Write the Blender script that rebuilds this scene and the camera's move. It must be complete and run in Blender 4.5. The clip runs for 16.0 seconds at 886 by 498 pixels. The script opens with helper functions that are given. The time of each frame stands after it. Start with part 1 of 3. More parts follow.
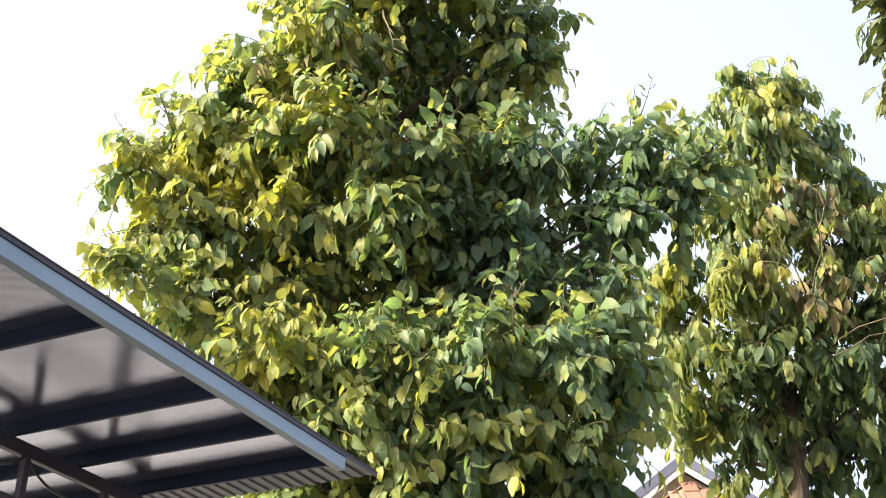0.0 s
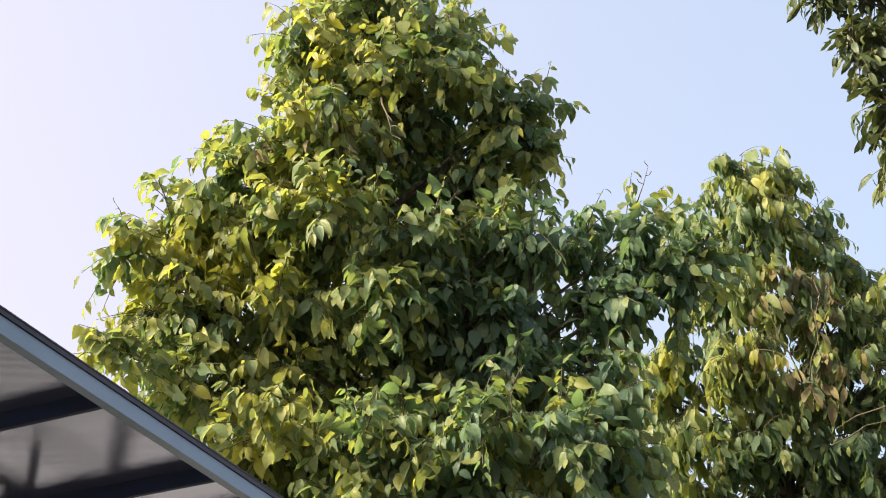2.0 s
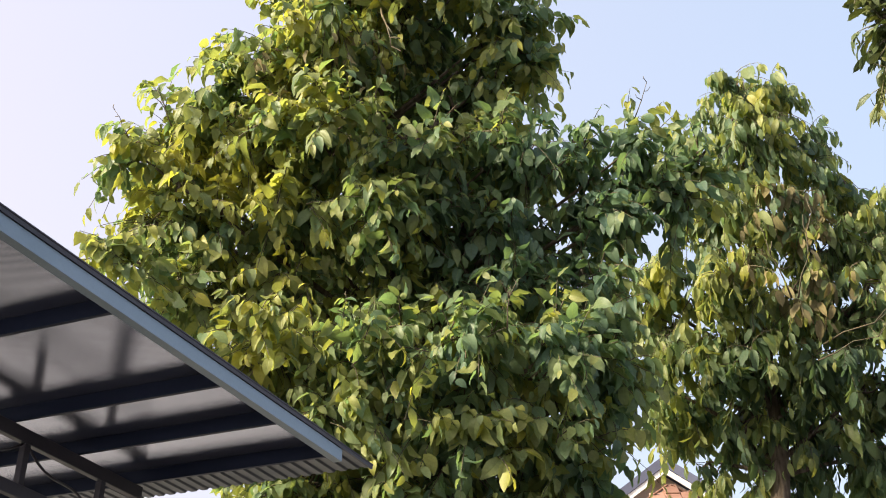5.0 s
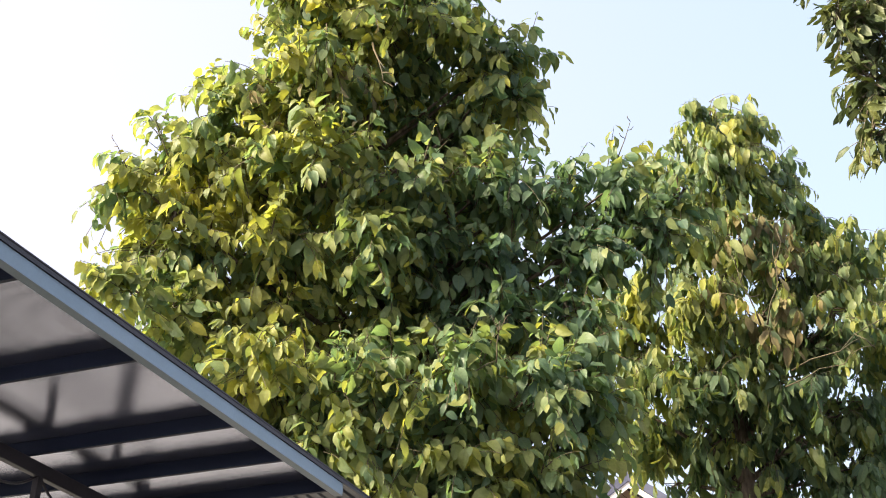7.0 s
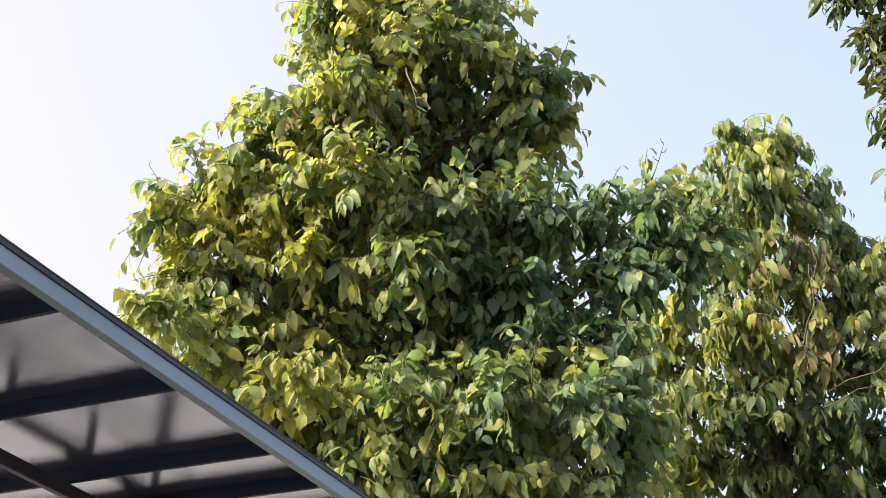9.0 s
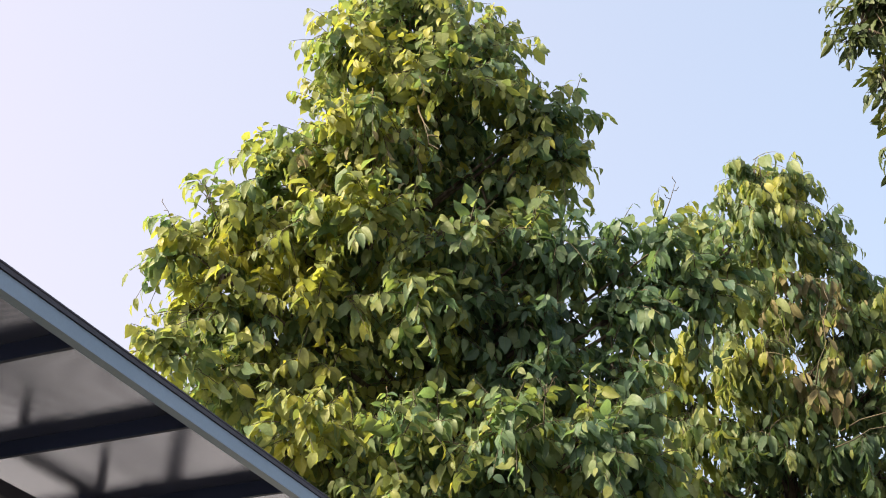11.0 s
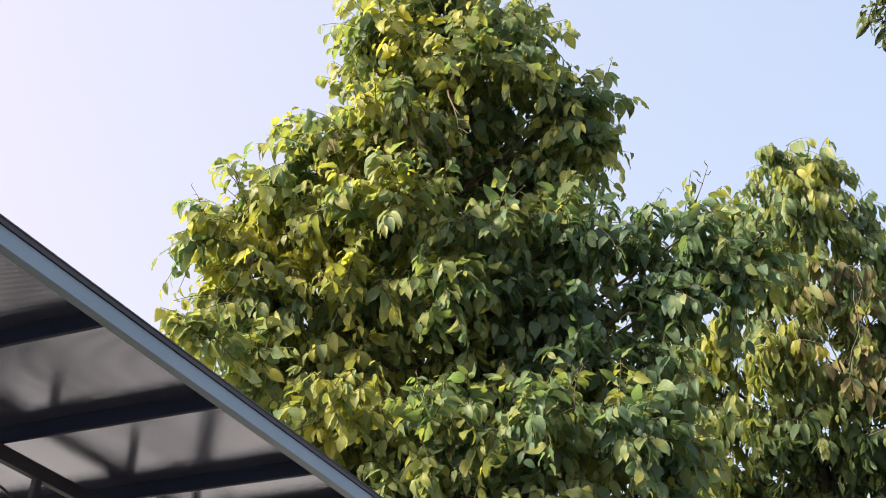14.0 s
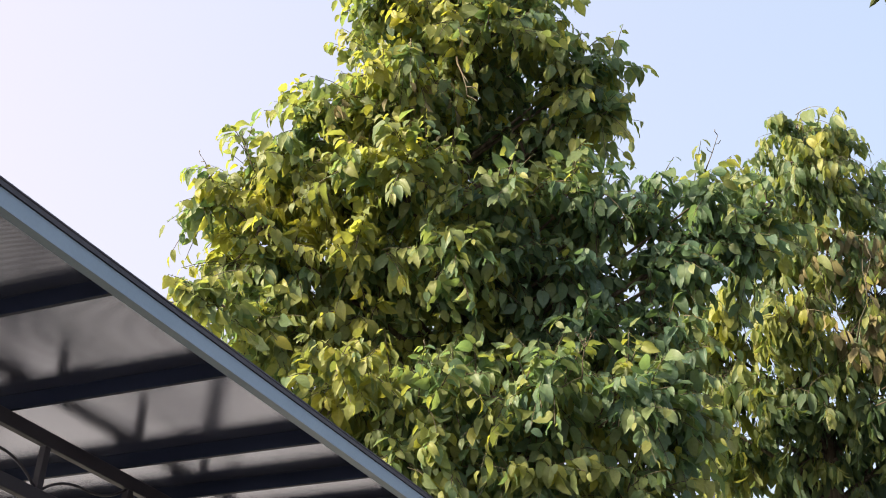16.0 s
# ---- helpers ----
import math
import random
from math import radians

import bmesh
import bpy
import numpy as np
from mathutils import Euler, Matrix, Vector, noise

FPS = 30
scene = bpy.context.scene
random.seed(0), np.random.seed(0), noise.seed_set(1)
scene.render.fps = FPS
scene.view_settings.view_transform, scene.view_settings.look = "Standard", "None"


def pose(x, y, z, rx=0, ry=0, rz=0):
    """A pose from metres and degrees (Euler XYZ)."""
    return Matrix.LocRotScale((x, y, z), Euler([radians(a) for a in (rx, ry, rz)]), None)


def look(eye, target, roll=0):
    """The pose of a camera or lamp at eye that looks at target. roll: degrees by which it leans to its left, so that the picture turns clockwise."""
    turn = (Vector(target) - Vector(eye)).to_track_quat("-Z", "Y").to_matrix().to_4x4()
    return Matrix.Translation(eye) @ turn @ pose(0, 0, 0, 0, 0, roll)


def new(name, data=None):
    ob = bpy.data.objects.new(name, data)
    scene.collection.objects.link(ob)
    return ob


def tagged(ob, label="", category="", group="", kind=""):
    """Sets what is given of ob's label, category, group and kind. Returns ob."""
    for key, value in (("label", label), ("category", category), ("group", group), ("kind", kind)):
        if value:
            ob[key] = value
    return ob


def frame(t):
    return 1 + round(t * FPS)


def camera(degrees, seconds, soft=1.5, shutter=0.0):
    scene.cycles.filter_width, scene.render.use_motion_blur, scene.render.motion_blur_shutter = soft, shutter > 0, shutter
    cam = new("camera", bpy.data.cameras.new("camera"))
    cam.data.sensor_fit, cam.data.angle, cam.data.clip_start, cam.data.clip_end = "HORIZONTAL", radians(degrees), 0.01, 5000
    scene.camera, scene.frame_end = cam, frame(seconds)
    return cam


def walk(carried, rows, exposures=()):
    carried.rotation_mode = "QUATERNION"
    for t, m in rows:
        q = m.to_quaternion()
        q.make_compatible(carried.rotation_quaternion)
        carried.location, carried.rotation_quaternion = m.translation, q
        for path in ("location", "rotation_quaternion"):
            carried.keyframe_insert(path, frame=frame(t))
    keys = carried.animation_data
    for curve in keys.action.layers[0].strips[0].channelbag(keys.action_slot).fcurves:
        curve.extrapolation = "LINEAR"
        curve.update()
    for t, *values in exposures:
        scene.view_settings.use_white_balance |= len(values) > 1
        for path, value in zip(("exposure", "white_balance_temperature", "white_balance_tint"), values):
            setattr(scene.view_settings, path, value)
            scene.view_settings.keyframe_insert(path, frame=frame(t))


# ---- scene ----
cam = camera(38.4, 16.0, soft=1.0)
PATH = [
    (0, (0.195, -0.069, 1.418), (0.155, 1.781, 2.176), -2.9),
    (0.5, (0.181, -0.054, 1.419), (0.163, 1.773, 2.232), -2.7),
    (1, (0.147, -0.089, 1.408), (0.116, 1.722, 2.256), -2.4),
    (1.5, (0.134, -0.044, 1.41), (0.118, 1.757, 2.28), -2.9),
    (2, (0.139, -0.046, 1.389), (0.121, 1.747, 2.275), -2.9),
    (2.5, (0.096, -0.018, 1.391), (0.076, 1.772, 2.284), -2.9),
    (3, (0.105, -0.045, 1.4), (0.075, 1.745, 2.29), -2.6),
    (3.5, (0.096, -0.021, 1.418), (0.058, 1.773, 2.302), -2.0),
    (4, (0.066, 0.029, 1.422), (0.055, 1.837, 2.277), -1.6),
    (4.5, (0.063, 0.055, 1.368), (0.061, 1.885, 2.173), -2.1),
    (4.7, (0.083, -0.008, 1.348), (0.071, 1.832, 2.133), -2.2),
    (6.8, (-0.214, -0.552, 1.507), (-0.139, 1.318, 2.212), -1.8),
    (7, (-0.206, -0.549, 1.499), (-0.147, 1.301, 2.257), -2.0),
    (7.5, (-0.23, -0.527, 1.503), (-0.214, 1.319, 2.274), -1.3),
    (8, (-0.232, -0.57, 1.515), (-0.268, 1.271, 2.294), -1.6),
    (8.5, (-0.21, -0.571, 1.517), (-0.24, 1.275, 2.284), -1.6),
    (9, (-0.213, -0.61, 1.531), (-0.206, 1.229, 2.317), -1.8),
    (9.5, (-0.238, -0.619, 1.547), (-0.216, 1.207, 2.363), -1.8),
    (10, (-0.252, -0.618, 1.542), (-0.235, 1.202, 2.371), -1.7),
    (12.5, (-0.236, -0.578, 1.544), (-0.261, 1.234, 2.389), -1.2),
    (13, (-0.238, -0.559, 1.549), (-0.251, 1.253, 2.397), -1.3),
    (13.5, (-0.25, -0.544, 1.529), (-0.269, 1.27, 2.372), -1.2),
    (14, (-0.26, -0.53, 1.512), (-0.309, 1.291, 2.339), -0.8),
    (14.5, (-0.274, -0.506, 1.518), (-0.355, 1.323, 2.324), -0.5),
    (15, (-0.272, -0.507, 1.512), (-0.364, 1.326, 2.307), -0.5),
    (15.5, (-0.268, -0.513, 1.511), (-0.351, 1.323, 2.301), -0.6),
    (16, (-0.277, -0.507, 1.538), (-0.337, 1.334, 2.317), -0.4),
]
walk(cam, [(t, look(eye, target, roll)) for t, eye, target, roll in PATH],
     exposures=[(0.0, 2.00), (1.0, 1.57), (4.0, 1.38), (4.6, 1.4), (7.0, 1.73), (8.0, 1.54), (9.0, 1.60), (9.5, 1.50), (12.5, 1.40), (16.0, 1.47)])

# ---------------------------------------------------------------- light
SUN_DIR = Vector((-0.71, -0.33, 0.62)).normalized()
world = bpy.data.worlds.new("sky")
scene.world = world
world.use_nodes = True
wn = world.node_tree
sky = wn.nodes.new("ShaderNodeTexSky")
sky.sky_type = 'NISHITA'
sky.sun_disc = False
sky.sun_elevation = math.asin(SUN_DIR.z)
sky.sun_rotation = math.atan2(SUN_DIR.x, SUN_DIR.y)
sky.air_density, sky.dust_density, sky.ozone_density = 1.0, 4.0, 1.0
wn.nodes["Background"].inputs["Strength"].default_value = 0.111
# haze over the clear sky, thicker and warmer towards the sun's side
geo = wn.nodes.new("ShaderNodeTexCoord")
dot = wn.nodes.new("ShaderNodeVectorMath")
dot.operation = 'DOT_PRODUCT'
dot.inputs[1].default_value = (-0.71, -0.32, -0.30)
wn.links.new(geo.outputs["Generated"], dot.inputs[0])
span = wn.nodes.new("ShaderNodeMapRange")
span.inputs["From Min"].default_value, span.inputs["From Max"].default_value = -0.66, 1.0
wn.links.new(dot.outputs["Value"], span.inputs["Value"])
haze = wn.nodes.new("ShaderNodeValToRGB")
haze.color_ramp.elements.new(0.4)
haze.color_ramp.elements.new(0.64)
# last stop: bright glow out of view, added as fill for the trees' front
for k, (at, col) in zip(haze.color_ramp.elements, ((0.0, (0.318, 0.366, 0.455, 0.62)), (0.4, (0.425, 0.382, 0.432, 0.94)),
                                                   (0.64, (0.61, 0.56, 0.575, 1.0)), (1.0, (2.75, 2.70, 2.66, 1.0)))):
    k.position, k.color = at, col
wn.links.new(span.outputs[0], haze.inputs[0])
lift = wn.nodes.new("ShaderNodeVectorMath")
lift.operation = 'SCALE'
lift.inputs["Scale"].default_value = 8.0
wn.links.new(haze.outputs["Color"], lift.inputs[0])
veil = wn.nodes.new("ShaderNodeMix")
veil.data_type, veil.blend_type = 'RGBA', 'MIX'
wn.links.new(haze.outputs["Alpha"], veil.inputs[0])
wn.links.new(sky.outputs["Color"], veil.inputs[6])
wn.links.new(lift.outputs[0], veil.inputs[7])
wn.links.new(veil.outputs[2], wn.nodes["Background"].inputs["Color"])

sun_data = bpy.data.lights.new("sun", 'SUN')
sun_data.energy, sun_data.angle, sun_data.color = 4.9, radians(12), (1.0, 0.86, 0.60)
sun = new("sun", sun_data)
sun.matrix_world = look((0, 0, 30), Vector((0, 0, 30)) - SUN_DIR)


# ---------------------------------------------------------------- materials
def material(name, rough=0.6, metal=0.0):
    m = bpy.data.materials.new(name)
    m.use_nodes = True
    n = m.node_tree.nodes
    b = n["Principled BSDF"]
    b.inputs["Roughness"].default_value = rough
    b.inputs["Metallic"].default_value = metal
    return m, m.node_tree, b


def ramp(tree, value, stops):
    r = tree.nodes.new("ShaderNodeValToRGB")
    tree.links.new(value, r.inputs[0])
    e = r.color_ramp.elements
    while len(e) < len(stops):
        e.new(0.5)
    for k, (at, col) in zip(e, stops):
        k.position, k.color = at, (*col, 1)
    return r.outputs[0]


def coords(tree, scale=(1, 1, 1), kind="Object"):
    c = tree.nodes.new("ShaderNodeTexCoord")
    mp = tree.nodes.new("ShaderNodeMapping")
    mp.inputs["Scale"].default_value = scale
    tree.links.new(c.outputs[kind], mp.inputs[0])
    return mp.outputs[0]


def noise_tex(tree, vec, scale, detail=4, rough=0.55):
    t = tree.nodes.new("ShaderNodeTexNoise")
    t.inputs["Scale"].default_value = scale
    t.inputs["Detail"].default_value = detail
    t.inputs["Roughness"].default_value = rough
    tree.links.new(vec, t.inputs["Vector"])
    return t.outputs[0]


def bump(tree, bsdf, height, strength, distance):
    b = tree.nodes.new("ShaderNodeBump")
    b.inputs["Strength"].default_value, b.inputs["Distance"].default_value = strength, distance
    tree.links.new(height, b.inputs["Height"])
    tree.links.new(b.outputs[0], bsdf.inputs["Normal"])


def mathn(tree, op, a, b=None):
    n = tree.nodes.new("ShaderNodeMath")
    n.operation = op
    for k, v in ((0, a), (1, b)):
        if v is None:
            continue
        if isinstance(v, (int, float)):
            n.inputs[k].default_value = v
        else:
            tree.links.new(v, n.inputs[k])
    return n.outputs[0]


def leaf_material(name, stops, see_through, rough=0.42):
    """Each leaf its own tone, patches of the crown tending to one tone; thin, so that light comes through."""
    m, tree, b = material(name, rough)
    geo = tree.nodes.new("ShaderNodeNewGeometry")
    info = tree.nodes.new("ShaderNodeObjectInfo")
    one = mathn(tree, 'FRACT', mathn(tree, 'ADD', geo.outputs["Random Per Island"], info.outputs["Random"]))
    patch = noise_tex(tree, geo.outputs["Position"], 1.1, 2)
    blade = tree.nodes.new("ShaderNodeAttribute")
    blade.attribute_name = "blade"
    axes = tree.nodes.new("ShaderNodeSeparateXYZ")
    tree.links.new(blade.outputs["Vector"], axes.inputs[0])
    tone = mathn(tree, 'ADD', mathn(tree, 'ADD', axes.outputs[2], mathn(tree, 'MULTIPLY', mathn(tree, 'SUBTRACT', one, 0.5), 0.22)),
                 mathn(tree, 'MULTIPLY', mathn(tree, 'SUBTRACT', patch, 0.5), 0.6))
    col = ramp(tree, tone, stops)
    fine = noise_tex(tree, geo.outputs["Position"], 38, 3)
    mix = tree.nodes.new("ShaderNodeMix")
    mix.data_type, mix.blend_type = 'RGBA', 'MULTIPLY'
    mix.inputs[0].default_value = 0.35
    tree.links.new(col, mix.inputs[6])
    tree.links.new(ramp(tree, fine, [(0.3, (0.65, 0.62, 0.55)), (0.65, (1.15, 1.15, 1.1))]), mix.inputs[7])
    # midrib and side veins, from the blade's own axes
    off = mathn(tree, 'ABSOLUTE', axes.outputs[0])
    rib = mathn(tree, 'MAXIMUM', mathn(tree, 'SUBTRACT', 1.0, mathn(tree, 'MULTIPLY', off, 8.0)), 0.0)
    wave = mathn(tree, 'SINE', mathn(tree, 'SUBTRACT', mathn(tree, 'MULTIPLY', axes.outputs[1], 46.0), mathn(tree, 'MULTIPLY', off, 8.0)))
    vein = mathn(tree, 'MAXIMUM', mathn(tree, 'SUBTRACT', wave, 0.72), 0.0)
    pale = tree.nodes.new("ShaderNodeMix")
    pale.data_type, pale.blend_type = 'RGBA', 'MIX'
    tree.links.new(mathn(tree, 'ADD', mathn(tree, 'MULTIPLY', rib, 0.22), mathn(tree, 'MULTIPLY', vein, 0.22)), pale.inputs[0])
    tree.links.new(mix.outputs[2], pale.inputs[6])
    pale.inputs[7].default_value = (0.22, 0.27, 0.09, 1)
    mix = pale
    fine = mathn(tree, 'SUBTRACT', mathn(tree, 'MULTIPLY', fine, 0.5), mathn(tree, 'ADD', mathn(tree, 'MULTIPLY', rib, 0.6), vein))
    tree.links.new(mix.outputs[2], b.inputs["Base Color"])
    b.inputs["Specular IOR Level"].default_value = 0.32
    bump(tree, b, fine, 0.35, 0.01)
    tr = tree.nodes.new("ShaderNodeBsdfTranslucent")
    warm = tree.nodes.new("ShaderNodeMix")
    warm.data_type, warm.blend_type = 'RGBA', 'MULTIPLY'
    warm.inputs[0].default_value = 1.0
    warm.inputs[7].default_value = (1.72, 1.76, 0.95, 1)
    tree.links.new(mix.outputs[2], warm.inputs[6])
    tree.links.new(warm.outputs[2], tr.inputs["Color"])
    ms = tree.nodes.new("ShaderNodeMixShader")
    ms.inputs[0].default_value = see_through
    out = tree.nodes["Material Output"]
    tree.links.new(b.outputs[0], ms.inputs[1])
    tree.links.new(tr.outputs[0], ms.inputs[2])
    tree.links.new(ms.outputs[0], out.inputs["Surface"])
    return m


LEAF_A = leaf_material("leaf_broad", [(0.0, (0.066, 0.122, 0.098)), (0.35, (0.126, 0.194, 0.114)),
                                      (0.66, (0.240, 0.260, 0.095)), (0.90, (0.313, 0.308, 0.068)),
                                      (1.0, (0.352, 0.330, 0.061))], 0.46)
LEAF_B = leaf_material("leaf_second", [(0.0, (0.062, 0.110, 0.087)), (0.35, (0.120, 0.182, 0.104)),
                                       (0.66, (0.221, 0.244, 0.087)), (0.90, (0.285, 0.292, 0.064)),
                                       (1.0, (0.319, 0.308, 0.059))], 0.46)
LEAF_C = leaf_material("leaf_narrow", [(0.0, (0.032, 0.050, 0.032)), (0.5, (0.058, 0.082, 0.034)),
                                       (0.9, (0.12, 0.13, 0.04))], 0.18)
LEAF_DRY = leaf_material("leaf_dry", [(0.0, (0.10, 0.092, 0.050)), (0.5, (0.160, 0.136, 0.070)),
                                      (0.9, (0.22, 0.175, 0.085))], 0.2, 0.75)


def bark_material():
    m, tree, b = material("bark", 0.9)
    v = coords(tree, (9, 9, 2))
    n = noise_tex(tree, v, 2.5, 6)
    tree.links.new(ramp(tree, n, [(0.3, (0.05, 0.036, 0.026)), (0.55, (0.13, 0.10, 0.075)), (0.75, (0.22, 0.19, 0.15))]),
                   b.inputs["Base Color"])
    bump(tree, b, n, 0.7, 0.03)
    return m


def twig_material():
    m, tree, b = material("twig_bark", 0.75)
    n = noise_tex(tree, coords(tree), 6, 2)
    tree.links.new(ramp(tree, n, [(0.35, (0.055, 0.052, 0.030)), (0.65, (0.11, 0.080, 0.050))]), b.inputs["Base Color"])
    return m


def painted_steel(name, low, high, rough):
    m, tree, b = material(name, rough)
    v = coords(tree)
    big = noise_tex(tree, v, 1.6, 5)
    fine = noise_tex(tree, v, 60, 3)
    tree.links.new(ramp(tree, mathn(tree, 'ADD', mathn(tree, 'MULTIPLY', big, 0.8), mathn(tree, 'MULTIPLY', fine, 0.2)),
                        [(0.35, low), (0.65, high)]), b.inputs["Base Color"])
    tree.links.new(ramp(tree, big, [(0.3, (rough - 0.08,) * 3), (0.7, (rough + 0.1,) * 3)]), b.inputs["Roughness"])
    b.inputs["Specular IOR Level"].default_value = 0.3
    bump(tree, b, fine, 0.06, 0.002)
    return m


def insulation_material():
    """Smooth pale sheet with close fine ribs running down the slope; dull shine."""
    m, tree, b = material("insulation_sheet", 0.2)
    v = coords(tree)
    w = tree.nodes.new("ShaderNodeTexWave")
    w.wave_type, w.bands_direction = 'BANDS', 'Y'
    w.inputs["Scale"].default_value = 28
    w.inputs["Distortion"].default_value = 0.4
    tree.links.new(v, w.inputs["Vector"])
    stain = noise_tex(tree, v, 1.8, 5)
    tree.links.new(ramp(tree, stain, [(0.3, (0.325, 0.340, 0.440)), (0.7, (0.415, 0.430, 0.540))]), b.inputs["Base Color"])
    b.inputs["Metallic"].default_value = 0.85
    b.inputs["Specular IOR Level"].default_value = 0.8
    tree.links.new(ramp(tree, stain, [(0.3, (0.13,) * 3), (0.7, (0.20,) * 3)]), b.inputs["Roughness"])
    bump(tree, b, w.outputs[1], 0.06, 0.004)
    return m


def plaster(name, low, high):
    m, tree, b = material(name, 0.85)
    v = coords(tree)
    n = noise_tex(tree, v, 1.2, 6)
    tree.links.new(ramp(tree, n, [(0.3, low), (0.7, high)]), b.inputs["Base Color"])
    bump(tree, b, noise_tex(tree, v, 40, 3), 0.2, 0.01)
    return m


def tile_material(name, low, high):
    m, tree, b = material(name, 0.7)
    info = tree.nodes.new("ShaderNodeObjectInfo")
    geo = tree.nodes.new("ShaderNodeNewGeometry")
    r = mathn(tree, 'FRACT', mathn(tree, 'ADD', info.outputs["Random"], geo.outputs["Random Per Island"]))
    n = noise_tex(tree, coords(tree), 5, 5)
    tree.links.new(ramp(tree, mathn(tree, 'ADD', mathn(tree, 'MULTIPLY', r, 0.5), mathn(tree, 'MULTIPLY', n, 0.5)),
                        [(0.25, low), (0.75, high)]), b.inputs["Base Color"])
    return m


def ground_material():
    m, tree, b = material("ground", 0.95)
    v = coords(tree)
    n = noise_tex(tree, v, 0.35, 6)
    f = noise_tex(tree, v, 9, 5)
    axes = tree.nodes.new("ShaderNodeSeparateXYZ")
    tree.links.new(v, axes.inputs[0])
    # pale zone out of view, added to reflect light onto the carport lining
    bounce_zone = tree.nodes.new("ShaderNodeMix")
    bounce_zone.data_type = 'RGBA'
    far = ramp(tree, mathn(tree, 'MULTIPLY', axes.outputs[1], 0.02), [(0.185, (0, 0, 0)), (0.27, (1, 1, 1))])
    aside = ramp(tree, mathn(tree, 'ADD', mathn(tree, 'MULTIPLY', axes.outputs[0], 0.1), 0.5), [(0.52, (1, 1, 1)), (0.60, (0, 0, 0))])
    tree.links.new(mathn(tree, 'MULTIPLY', far, aside), bounce_zone.inputs[0])
    tree.links.new(ramp(tree, f, [(0.3, (0.23, 0.225, 0.23)), (0.7, (0.29, 0.285, 0.285))]), bounce_zone.inputs[7])
    tree.links.new(bounce_zone.outputs[2], b.inputs["Base Color"])
    tree.links.new(ramp(tree, mathn(tree, 'ADD', mathn(tree, 'MULTIPLY', n, 0.7), mathn(tree, 'MULTIPLY', f, 0.3)),
                        [(0.35, (0.045, 0.045, 0.048)), (0.5, (0.036, 0.036, 0.039)), (0.7, (0.040, 0.044, 0.032))]), bounce_zone.inputs[6])
    bump(tree, b, f, 0.5, 0.03)
    return m


BARK, TWIG, GROUND = bark_material(), twig_material(), ground_material()
FASCIA = painted_steel("fascia_paint", (0.245, 0.32, 0.385), (0.30, 0.38, 0.455), 0.38)
STEEL = painted_steel("steel_paint", (0.009, 0.015, 0.040), (0.015, 0.023, 0.056), 0.55)
TRUSS = painted_steel("truss_paint", (0.055, 0.050, 0.060), (0.078, 0.072, 0.084), 0.5)
ROOFING = painted_steel("roof_paint", (0.13, 0.14, 0.16), (0.19, 0.20, 0.225), 0.45)
FLASHING = painted_steel("flashing_paint", (0.055, 0.05, 0.06), (0.085, 0.075, 0.085), 0.45)
SHEET = insulation_material()
CREAM = plaster("cream_plaster", (0.54, 0.49, 0.41), (0.66, 0.61, 0.53))
WHITE = plaster("white_paint", (0.72, 0.71, 0.69), (0.82, 0.81, 0.79))
TILE = tile_material("orange_tile", (0.17, 0.085, 0.06), (0.28, 0.155, 0.115))
BLUE_TILE = tile_material("blue_grey_tile", (0.065, 0.072, 0.125), (0.12, 0.13, 0.20))


# ---------------------------------------------------------------- mesh helpers
def finish(name, bm, mat, smooth=False):
    me = bpy.data.meshes.new(name)
    bm.to_mesh(me)
    bm.free()
    me.materials.append(mat)
    if smooth:
        for p in me.polygons:
            p.use_smooth = True
    return me


def part(name, bm, mat, parent, label="", smooth=False):
    ob = new(name, finish(name, bm, mat, smooth))
    ob.parent = parent
    if label:
        ob["label"] = label
    return ob


def thing(name, place, label, category, group="", kind=""):
    ob = new(name)
    ob.empty_display_size = 0.2
    ob.matrix_world = place
    return tagged(ob, label, category, group, kind)


def box(bm, lo, hi, bevel=0.0):
    c = [(a + b) / 2 for a, b in zip(lo, hi)]
    s = [b - a for a, b in zip(lo, hi)]
    r = bmesh.ops.create_cube(bm, size=1, matrix=Matrix.LocRotScale(c, None, s))
    if bevel:
        es = {e for v in r["verts"] for e in v.link_edges}
        bmesh.ops.bevel(bm, geom=list(es), offset=bevel, segments=1, affect='EDGES')


def tube(bm, points, radii, sides=8, cap=True):
    """A round tapered tube along points."""
    pts = [Vector(p) for p in points]
    rings = []
    side = None
    for i, p in enumerate(pts):
        d = (pts[min(i + 1, len(pts) - 1)] - pts[max(i - 1, 0)]).normalized()
        if side is None:
            side = d.orthogonal().normalized()
        side = (side - d * side.dot(d)).normalized()
        up = d.cross(side)
        r = radii[i] if hasattr(radii, "__len__") else radii
        rings.append([bm.verts.new(p + (side * math.cos(k * math.tau / sides) + up * math.sin(k * math.tau / sides)) * r)
                      for k in range(sides)])
    for a, b in zip(rings, rings[1:]):
        for k in range(sides):
            bm.faces.new((a[k], a[(k + 1) % sides], b[(k + 1) % sides], b[k]))
    if cap:
        bm.faces.new(rings[0][::-1])
        bm.faces.new(rings[-1])


def prism(bm, outline, x0, x1):
    """An outline in (y, z) pushed from x0 to x1."""
    a = [bm.verts.new((x0, y, z)) for y, z in outline]
    b = [bm.verts.new((x1, y, z)) for y, z in outline]
    n = len(a)
    for k in range(n):
        bm.faces.new((a[k], a[(k + 1) % n], b[(k + 1) % n], b[k]))
    bm.faces.new(a[::-1])
    bm.faces.new(b)
    bmesh.ops.recalc_face_normals(bm, faces=bm.faces)


